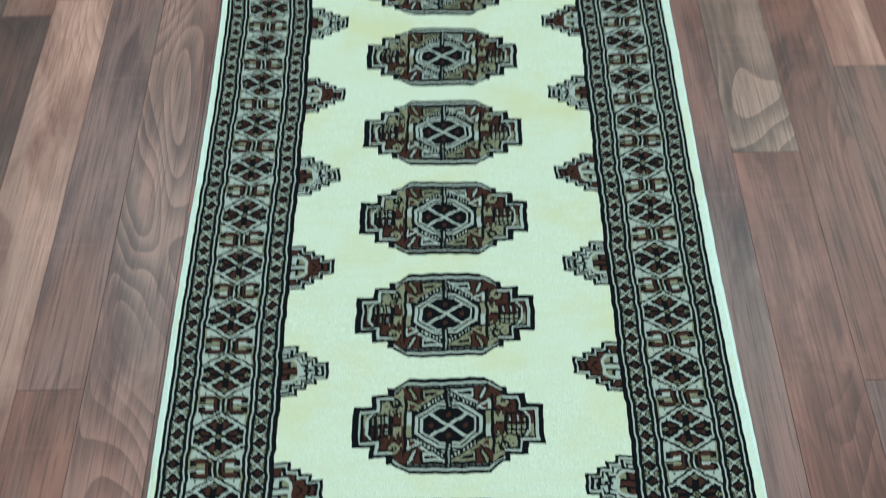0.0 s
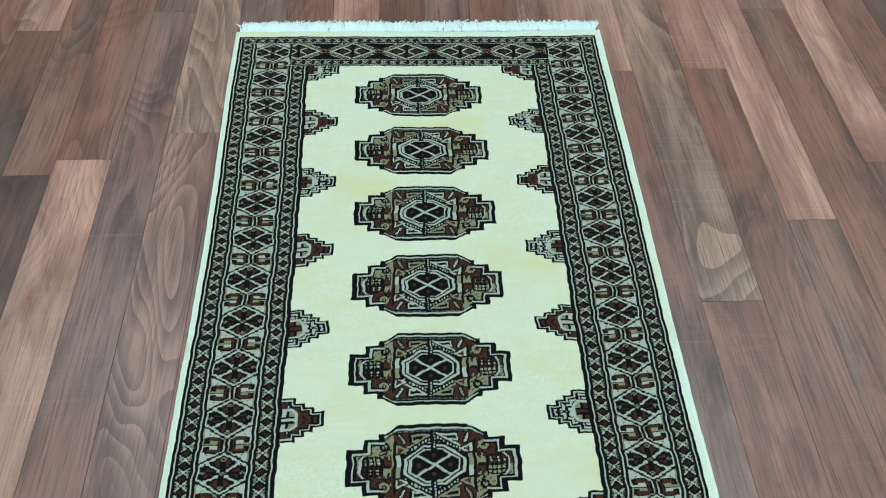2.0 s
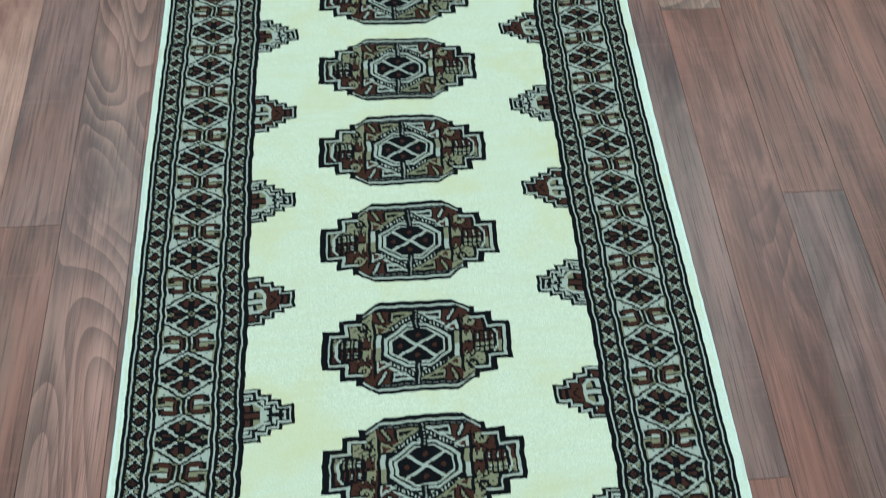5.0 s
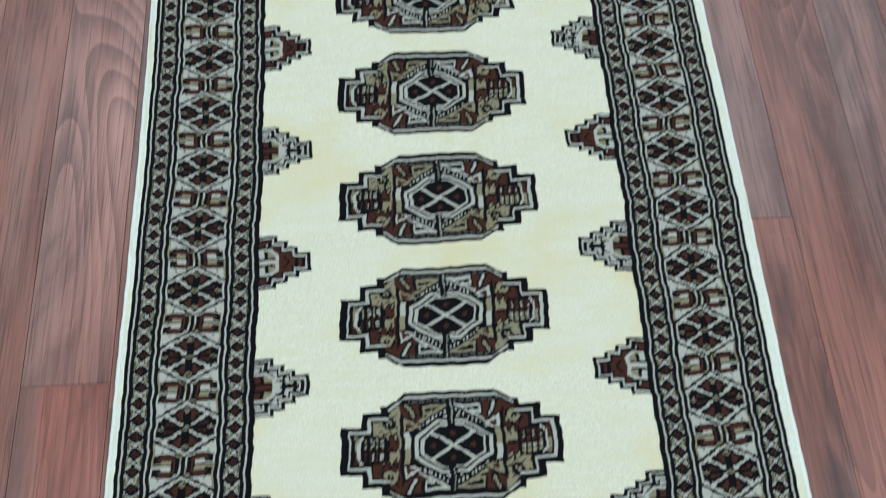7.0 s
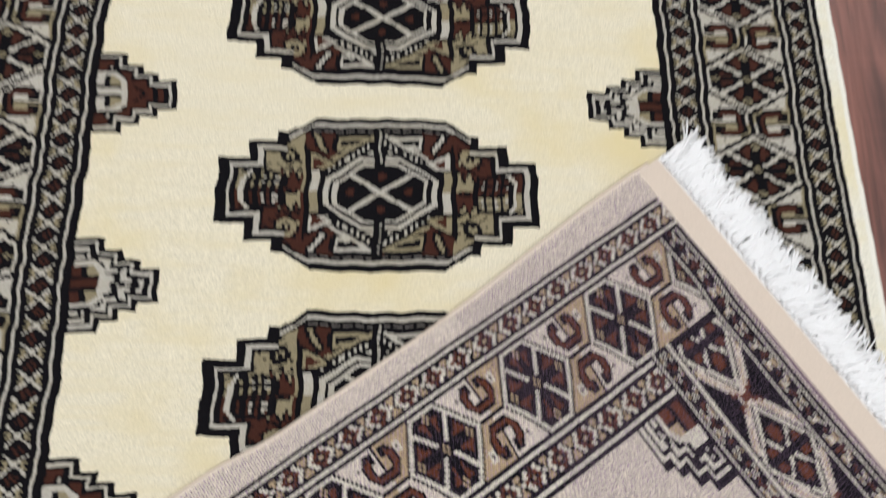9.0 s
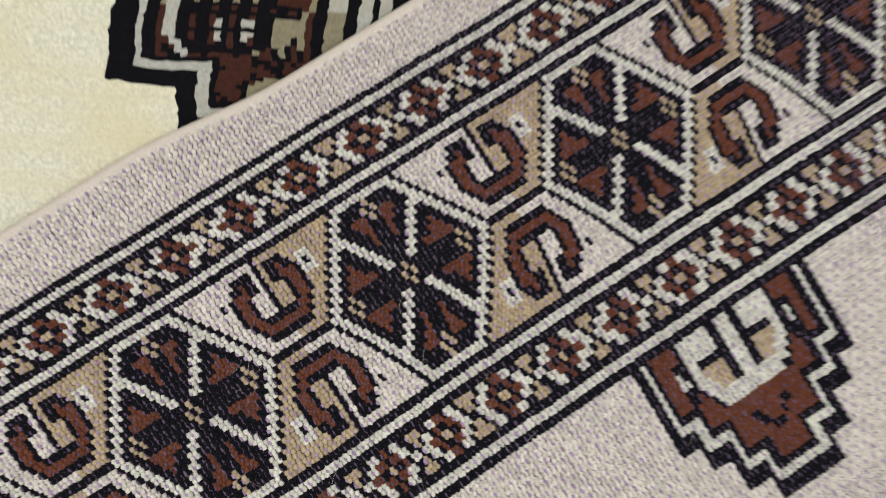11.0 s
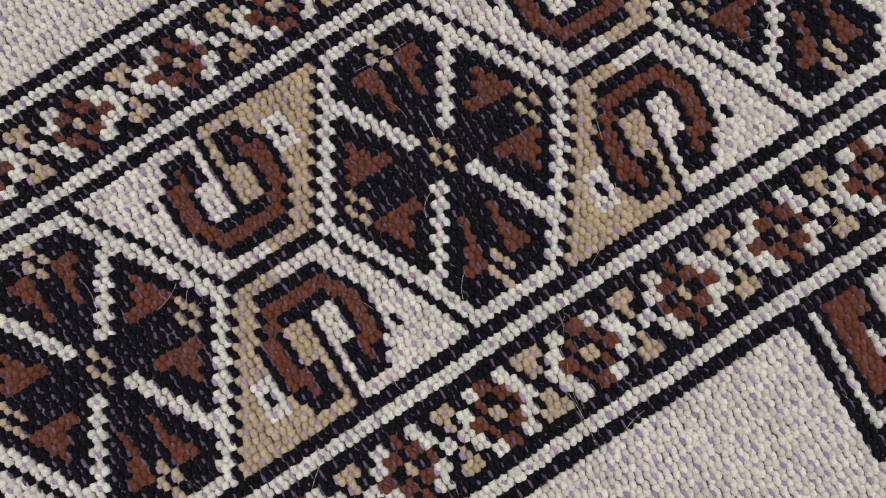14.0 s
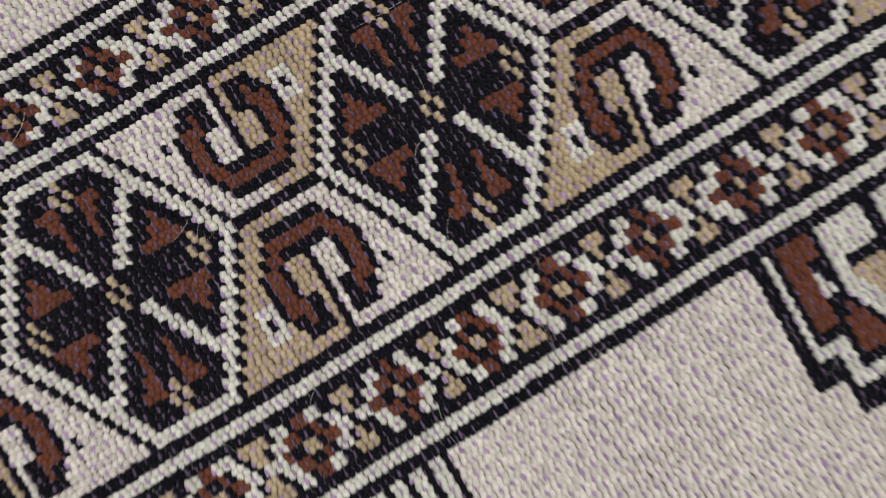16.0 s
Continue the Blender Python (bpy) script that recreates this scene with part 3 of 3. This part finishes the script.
def back_design(i, j):
    """The dye of the back's knot i along the selvedge and j across from it."""
    s, p = knot_run(i), row_place(j)
    half = 2 * HALFW - p
    side = np.minimum(p, half)
    c = np.interp(side, (0, 0.0235, 0.0403, 0.1015, 0.1224, 0.1265, 0.223, 0.32), (0, 8, 21, 58, 72, 75, 120.3, 181))
    c = np.where(half < p, COLS - c, c) - 0.5
    v = s / ROW - 0.5
    out = design(c, v, 6, 41.5, 83.3, 71.5, BACK_STEPS, 38, (p - 0.1104) / 0.079 * 52)
    k = np.where(half < p, np.rint(np.interp(half, row_place(np.arange(110)), np.arange(110))), j) - LINES
    k = k.astype(int)
    d = v - 6
    new_ = np.full(i.shape, BLACK)
    new_ = np.where(np.isin(k, (-21, -13, 13, 21)), WHITE, new_)
    lower = guard_knots(np.clip(k - 17, -2, 2), i + 4.4)
    upper = guard_knots(np.clip(k + 17, -2, 2), i - 7.4)
    new_ = np.where(np.abs(k - 17) <= 2, lower, np.where(np.abs(k + 17) <= 2, upper, new_))
    new_ = np.where(np.abs(k) <= 11, border_band(k, i, IVORY), new_)
    # the end's own border cuts the inner lines off, and its outer stripe the band
    on = (np.abs(k) <= 22) & ~((k >= 12) & (d < 38)) & ~((k > -12) & (d < 9.5)) & (d >= 0)
    out = np.where(on, new_, out)
    return np.where(k < -22, IVORY, out)


back = back_design(si, pi_)


def grain(n):
    """A small rounded knot of n sides: two rings and a crown, one unit long and wide."""
    pts, faces = [], []
    for r, z in ((1.0, 0.0), (0.76, 0.66)):
        for k in range(n):
            a = math.tau * (k + 0.5) / n
            pts.append((r * math.cos(a), r * math.sin(a), z))
    pts.append((0, 0, 1.0))
    for k in range(n):
        m = (k + 1) % n
        faces.append((k, m, n + m))
        faces.append((k, n + m, n + k))
        faces.append((n + k, n + m, 2 * n))
    return np.array(pts), np.array(faces)


FINE, PLAIN = grain(8), grain(4)
GP, GF = FINE
NEAR = (np.abs(si - 0) <= 8) & (np.abs(pi_ - LINES) <= 8)
BEADS = ((0.13, -0.26), (-0.13, 0.26))   # the two loops of a knot, along and across


def knot_places(si, pi_):
    """Middle, turn and size of each knot of the back."""
    n = si.size
    s = knot_run(si) + rng.normal(0, 0.00006, n)
    p = row_place(pi_)
    gap = row_place(pi_ + 1) - p
    p = p + rng.normal(0, 0.00009, n)
    edge, seam = flap_edge(s), row_place(np.full(n, 8))
    first = row_place(np.full(n, -0.4))
    p = np.where(pi_ < 8, edge + (p - first) / (seam - first) * (seam - edge), p)
    gap = np.where(pi_ < 8, gap * (seam - edge) / (seam - first), gap)
    # the border draws a little wider towards the crease
    p = p + 0.0021 * np.clip((p - 0.055) / 0.045, 0, 1) * np.clip((s - 0.235) / 0.12, 0, 1.2)
    p = p + 0.00015 * np.sin(s * 60) + 0.0001 * np.sin(s * 170)
    # the wefts lean a little below the border's middle
    t = np.clip((p - BANDP - 0.0045) / 0.0315, 0, 1)
    f = np.clip(si / 24.0, 0, 1)
    s = s + 0.00305 * t * t * (3 - 2 * t) * (1 - f * f * (3 - 2 * f)) + 0.0004 * np.sin(p * 45)
    turn = rng.normal(0.0, 0.07, n)
    return s, p, turn, gap


def beads(si, pi_):
    """Both loops of each knot, as places and sizes for heap()."""
    s, p, turn, gap = knot_places(si, pi_)
    n = s.size
    rows = []
    for a, b in BEADS:
        rows.append((s + a * KS * 0.8 + rng.normal(0, 0.00006, n), p + b * gap + rng.normal(0, 0.00006, n), turn - 0.30 + rng.normal(0, 0.12, n),
                     0.53 * KS * rng.normal(1, 0.08, n), 0.40 * gap * rng.normal(1, 0.08, n), 0.0010 * rng.normal(1, 0.15, n)))
    return [np.concatenate(q) for q in zip(*rows)]


def heap(s, p, turn, long, wide, high, z, shape=PLAIN):
    """All the grains of one sort as one field of places and triangles."""
    GP, GF = shape
    lx, ly, lz = GP[:, 0][None] * long[:, None], GP[:, 1][None] * wide[:, None], GP[:, 2][None] * high[:, None]
    ds = lx * np.cos(turn)[:, None] - ly * np.sin(turn)[:, None] + s[:, None]
    dp = lx * np.sin(turn)[:, None] + ly * np.cos(turn)[:, None] + p[:, None]
    wx = CORNER.x + ALONG.x * ds + ACROSS.x * dp
    wy = CORNER.y + ALONG.y * ds + ACROSS.y * dp
    pts = np.stack([wx, wy, z + lz], -1).reshape(-1, 3)
    return pts, (GF[None] + (np.arange(len(s)) * len(GP))[:, None, None]).reshape(-1, 3)


close = (si > -85) & (si < 100) & (pi_ < 76)
for sel, shape in ((~NEAR & close, FINE), (~close, PLAIN)):
    fs, fp, fd = si[sel].ravel(), pi_[sel].ravel(), back[sel].ravel()
    kv, kf = heap(*beads(fs, fp), FLAPZ - 0.0009, shape)
    knots = grid_mesh("knot_field", kv, kf, np.repeat(np.tile(fd, 2), len(shape[1])), KNOT, flap, "rows of ivory, black and rust knots")
    knots["kind"] = "stuff"
# violet wefts that peep out between the knots: short dashes, finer and darker ones on the dark wool
dark = (back == BLACK) | (back == RUST)
shows = ((si + pi_) % 2 == 0) & (rng.random(si.shape) < np.where(dark, 0.9, 0.93))
ws, wp = si[shows].ravel(), pi_[shows].ravel()
thin = np.where(dark[shows].ravel(), 0.62, 1.0)
s, p, turn, gap = knot_places(ws, wp)
n = ws.size
wv, wf = heap(s + 0.5 * KS, p + 0.05 * gap, turn - 0.08, 0.43 * KS * thin * rng.normal(1, 0.2, n), 0.42 * gap * rng.normal(1, 0.2, n), 0.00111 * rng.normal(1, 0.1, n), FLAPZ - 0.0009)
wefts = grid_mesh("weft", wv, wf, np.repeat(np.where(thin < 1, 7, 6), len(PLAIN[1])), KNOT, flap, "thin violet wefts between the knots")
wefts["kind"] = "stuff"

# the rest of the back, under no near view: one small tilted facet a knot
KEPT_P, KP = float(row_place(NP - 0.5)), 0.0026
i_end = int((SMAX - ATS) / KS)
gj = np.arange(int(NP + (far_p - KEPT_P) / KP))
gs, gp = np.meshgrid(np.arange(I0, i_end), gj, indexing="ij")
rest = (gs >= I1) | (gp >= NP)
ds, dp = knot_run(gs), row_place(gp)
wx, wy = CORNER.x + ALONG.x * ds + ACROSS.x * dp, CORNER.y + ALONG.y * ds + ACROSS.y * dp
rest &= (((wx - CREASE.x) * CDIR.y - (wy - CREASE.y) * CDIR.x) < -0.001) & (dp > 0.0005 + flap_edge(ds))
gs, gp = gs[rest], gp[rest]
dyes = back_design(gs, gp)
n = gs.size
corner = np.array([(-0.5, -0.5), (0.5, -0.5), (0.5, 0.5), (-0.5, 0.5)])
ds = knot_run(gs[:, None] + corner[:, 0])
dp = row_place(gp[:, None] + corner[:, 1])
up = FLAPZ - 0.0004 + rng.normal(0, 0.00012, (n, 4))
far_back = np.stack([CORNER.x + ALONG.x * ds + ACROSS.x * dp, CORNER.y + ALONG.y * ds + ACROSS.y * dp, up], -1).reshape(-1, 3)
knots = grid_mesh("knot_field", far_back, np.arange(n * 4).reshape(-1, 4)[:, ::-1], dyes, KNOT, flap, "rows of ivory, black and rust knots", smooth=False)
knots["kind"] = "stuff"

KNOT_P = 0.0024   # the usual knot, across
shared = []
for k, m in enumerate(KNOT):
    me = bpy.data.meshes.new("knot")
    loops = []
    for a, b in BEADS:   # two loops side by side make a knot
        c, sn = math.cos(-0.30), math.sin(-0.30)
        x, y = GP[:, 0] * 0.53, GP[:, 1] * 0.40 * 1.72
        loops.append(np.stack([a * 0.8 + x * c - y * sn, b * 1.72 + x * sn + y * c, GP[:, 2]], -1) * (KS, KNOT_P / 1.72, 0.0010))
    me.from_pydata([tuple(v) for v in np.concatenate(loops)], [], [tuple(int(i) for i in f) for f in np.concatenate([GF, GF + len(GP)])])
    me.polygons.foreach_set("use_smooth", np.full(2 * len(GF), True))
    me.materials.append(m)
    shared.append(me)
ns, np_, nd = si[NEAR].ravel(), pi_[NEAR].ravel(), back[NEAR].ravel()
base = math.atan2(ALONG.y, ALONG.x)
for s, p, turn, gap, dy_ in zip(*knot_places(ns, np_), nd):
    ob = new("knot", shared[int(dy_)])
    ob.parent = flap
    q = flap_point(s, p, FLAPZ - 0.0009)
    ob.location, ob.rotation_euler, ob.scale = q, (0, 0, base + turn), (1, gap / KNOT_P, 1)


# ---- stray fibres on the back ----
frnd = random.Random(5)
for k in range(60):
    bm = bmesh.new()
    a, length, bend = frnd.uniform(0, math.tau), frnd.uniform(0.004, 0.011), frnd.uniform(-1.4, 1.4)
    q = flap_point(frnd.uniform(0.22, 0.36), frnd.uniform(0.02, 0.15), FLAPZ + 0.0002)
    prev = None
    for i in range(9):
        ring = []
        for t in range(3):
            o = Vector((math.cos(t * 2.094), math.sin(t * 2.094), 0)) * 0.000035
            ring.append(bm.verts.new(q + Vector((o.x, 0, o.y))))
        if prev:
            for t in range(3):
                bm.faces.new((prev[t], prev[(t + 1) % 3], ring[(t + 1) % 3], ring[t]))
        prev = ring
        a += bend / 8
        q = q + Vector((math.cos(a), math.sin(a), 0.35 * math.cos(i * 0.39))) * (length / 8)
    mesh_object("loose_fibre", bm, KNOT[0] if k % 3 else KNOT[4], flap, "fine stray wool fibre")


# ---- selvedges, ends and fringes ----
def cord(name, pts, r, mat, parent, label="", n=8, squash=1.0):
    """A round edge that runs through the places."""
    bm = bmesh.new()
    rings = []
    for k, q in enumerate(pts):
        d = (pts[min(k + 1, len(pts) - 1)] - pts[max(k - 1, 0)]).normalized()
        side = d.cross(Vector((0, 0, 1))).normalized()
        rings.append([bm.verts.new(q + side * r * math.cos(math.tau * i / n) + Vector((0, 0, 1)) * r * squash * math.sin(math.tau * i / n)) for i in range(n)])
    for a, c in zip(rings, rings[1:]):
        for i in range(n):
            f = bm.faces.new((a[i], a[(i + 1) % n], c[(i + 1) % n], c[i]))
            f.smooth = True
    bm.faces.new(rings[0][::-1])
    bm.faces.new(rings[-1])
    bmesh.ops.recalc_face_normals(bm, faces=bm.faces)
    return mesh_object(name, bm, mat, parent, label)


for sx in (-1, 1):
    pts = []
    y = FAR
    stop = CREASE.y if sx < 0 else CREASE.y + CDIR.y * (2 * HALFW / CDIR.x)
    while y > stop:
        ex, ey = sway(np.float64(MID + sx * HALFW), np.float64(y))
        pts.append(Vector((float(ex) - sx * 0.001 + (0.004 if sx < 0 else 0), float(ey), 0.0035 + 0.0002 * math.sin(y * 150))))
        y -= 0.006
    cord("selvedge", pts, 0.0034, SELVEDGE, rug, "ivory wool overcast edge", squash=0.95)
pts = [flap_point(SMAX * k / 80, float(flap_edge(SMAX * k / 80)), FLAPZ - 0.0030) for k in range(81)]
cord("selvedge", pts, 0.0030, KELIM, rug, "beige overcast edge of the folded end", squash=0.95)
pts = [flap_point(s_far * k / 40, far_p - 0.0005, FLAPZ - 0.0030) for k in range(41)]
cord("selvedge", pts, 0.0030, KELIM, rug, "beige overcast edge of the folded end", squash=0.95)
# crease: the doubled rug rolls over
bm_pts = [CREASE + CDIR * (0.72 * k / 30) + Vector((0, 0, 0.0078)) for k in range(31)]
cord("crease", bm_pts, 0.0072, WEFT, rug, "rounded crease of the fold", 12, 0.98)


def strand(bm, start, heading, length, r, rnd, droop):
    """One twisted cotton thread that lies on its support."""
    side = heading.cross(Vector((0, 0, 1))).normalized()
    bend, curl = rnd.uniform(-0.38, 0.38), rnd.uniform(-0.35, 0.35)
    prev, phase, wave = None, rnd.uniform(0, 6), rnd.uniform(0.03, 0.085)
    for k in range(10):
        f = k / 9
        q = start + heading * (length * f) + side * (length * (bend * f * f + curl * f * f * f + wave * f * math.sin(f * 9 + phase))) + Vector((0, 0, droop * f + 0.0012 * math.sin(f * 3.1)))
        rr_ = r * (1 - 0.12 * f)
        ring = [bm.verts.new(q + side * rr_ * math.cos(math.tau * i / 4) + Vector((0, 0, rr_ * math.sin(math.tau * i / 4)))) for i in range(4)]
        if prev:
            for i in range(4):
                fc = bm.faces.new((prev[i], prev[(i + 1) % 4], ring[(i + 1) % 4], ring[i]))
                fc.smooth = True
        prev = ring
    bm.faces.new(prev)


def tassel_mesh(seed, length):
    rnd = random.Random(seed)
    bm = bmesh.new()
    bmesh.ops.create_icosphere(bm, subdivisions=1, radius=0.0019, matrix=Matrix.Diagonal((1.1, 1.3, 0.8, 1)))
    for k in range(12):
        a = rnd.uniform(-0.22, 0.22)
        strand(bm, Vector((rnd.uniform(-0.0030, 0.0030), rnd.uniform(-0.002, 0.004), rnd.uniform(-0.0008, 0.0012))), Vector((math.sin(a), math.cos(a), 0)), length * rnd.uniform(0.8, 1.05), 0.0014, rnd, rnd.uniform(-0.0025, 0.0005))
    me = bpy.data.meshes.new("tassel")
    bm.to_mesh(me)
    bm.free()
    me.materials.append(FRINGE)
    return me


TASSELS = [tassel_mesh(k, 0.030) for k in range(10)]
rnd = random.Random(3)
far_end = new("fringe")
far_end.parent = rug
turned_end = new("fringe")
turned_end.parent = rug
for k in range(118):
    x = MID - HALFW + 0.003 + k * (2 * HALFW - 0.006) / 117
    ob = new("tassel", TASSELS[rnd.randrange(10)])
    ob.parent = far_end
    ob.location, ob.rotation_euler, ob.scale = (x, FAR + 0.001, 0.0035), (0, 0, rnd.uniform(-0.35, 0.25)), (1, rnd.uniform(0.85, 1.1), 1)
heading = math.atan2(-ALONG.y, -ALONG.x) - math.pi / 2
for k in range(118):
    q = flap_point(-0.011, 0.003 + k * (far_p - 0.006) / 117, FLAPZ - 0.002)
    ob = new("tassel", TASSELS[rnd.randrange(10)])
    ob.parent = turned_end
    ob.location, ob.rotation_euler, ob.scale = q, (0, 0, heading - 0.05 - 0.012 * min(k, 55) + rnd.uniform(-0.3, 0.25)), (1, rnd.uniform(0.86, 1.04), 1)


def strip(name, pts4, z0, z1, mat, parent, label=""):
    bm = bmesh.new()
    lo = [bm.verts.new((v.x, v.y, z0)) for v in pts4]
    hi = [bm.verts.new((v.x, v.y, z1)) for v in pts4]
    bm.faces.new(hi)
    bm.faces.new(lo[::-1])
    for k in range(4):
        bm.faces.new((lo[k - 1], lo[k], hi[k], hi[k - 1]))
    bmesh.ops.recalc_face_normals(bm, faces=bm.faces)
    return mesh_object(name, bm, mat, parent, label)


strip("kelim_end", [flap_point(-0.007, 0, 0), flap_point(0.0106, 0, 0), flap_point(0.0106, far_p, 0), flap_point(-0.007, far_p, 0)], 0.0095, FLAPZ - 0.0003, KELIM, rug, "beige flat-woven end band")

strip("fringe_heading", [flap_point(-0.0125, 0, 0), flap_point(-0.0071, 0, 0), flap_point(-0.0071, far_p, 0), flap_point(-0.0125, far_p, 0)], 0.0100, FLAPZ - 0.0022, FRINGE, rug, "dense white cotton heading of the fringe")

# ---- floor strips ----
EDGES = [-0.709, -0.634, -0.562, -0.478, -0.403, -0.320, -0.236, -0.152, -0.068, 0.016, 0.100, 0.190, 0.280, 0.374, 0.462, 0.541, 0.616, 0.704]
while EDGES[0] > X0 + 0.09:
    EDGES.insert(0, EDGES[0] - 0.0785)
while EDGES[-1] < X1 - 0.09:
    EDGES.append(EDGES[-1] + 0.0795)
KNOWN = {  # left edge of the strip: joints from near to far, and the woods between them
    -0.709: ((0.55, 1.246, 1.62), ("brown", "dark", "tan", "grey")),
    -0.634: ((0.892, 1.62), ("dark", "brown", "brown")),
    -0.562: ((0.05, 0.924, 1.60), ("red", "tan", "brown", "red")),
    -0.478: ((0.327, 1.30), ("brown", "grey", "grey")),
    -0.403: ((-0.157, 0.980, 1.55), ("red", "rose", "pale", "brown")),
    -0.320: ((0.60,), ("brown", "grey")),
    0.280: ((-0.016, 1.122), ("brown", "grey", "tan")),
    0.374: ((0.634, 1.40), ("russet", "pale", "brown")),
    0.462: ((0.324, 1.126), ("grey", "brown", "tan")),
    0.541: ((0.777, 1.55), ("brown", "tan", "red")),
    0.616: ((1.30,), ("brown", "grey")),
    0.704: ((0.30, 0.894, 1.5), ("tan", "brown", "tan", "red")),
}
BEHIND = ("rose", "brown", "tan", "dark", "grey", "brown", "rose")
rnd = random.Random(11)
for xa, xb in zip(EDGES, EDGES[1:]):
    if xa in KNOWN:
        joints, woods = KNOWN[xa]
    elif -0.31 < xa < 0.27:
        joints, woods = (0.4,), ("brown", BEHIND[round((xa + 0.31) / 0.084) % len(BEHIND)])
    else:
        joints, woods, y = [], [], Y0 + rnd.uniform(0.2, 1.0)
        while y < Y1 - 0.2:
            joints.append(y)
            y += rnd.uniform(0.5, 1.1)
        woods = [rnd.choice(("dark", "brown", "grey", "red", "tan", "brown")) for _ in range(len(joints) + 1)]
    ends = [Y0, *joints, Y1]
    for ya, yb, kind in zip(ends, ends[1:], woods):
        bm = bmesh.new()
        g = 0.00012
        x0, x1, y0, y1 = xa + g, xb - g, ya + g, yb - g
        lo = [bm.verts.new(v) for v in ((x0, y0, -0.0014), (x1, y0, -0.0014), (x1, y1, -0.0014), (x0, y1, -0.0014))]
        e = 0.0002
        hi = [bm.verts.new(v) for v in ((x0 + e, y0 + e, 0), (x1 - e, y0 + e, 0), (x1 - e, y1 - e, 0), (x0 + e, y1 - e, 0))]
        bm.faces.new(hi)
        for k in range(4):
            bm.faces.new((lo[k], lo[(k + 1) % 4], hi[(k + 1) % 4], hi[k]))
        mesh_object("plank", bm, WOOD[kind], floor)
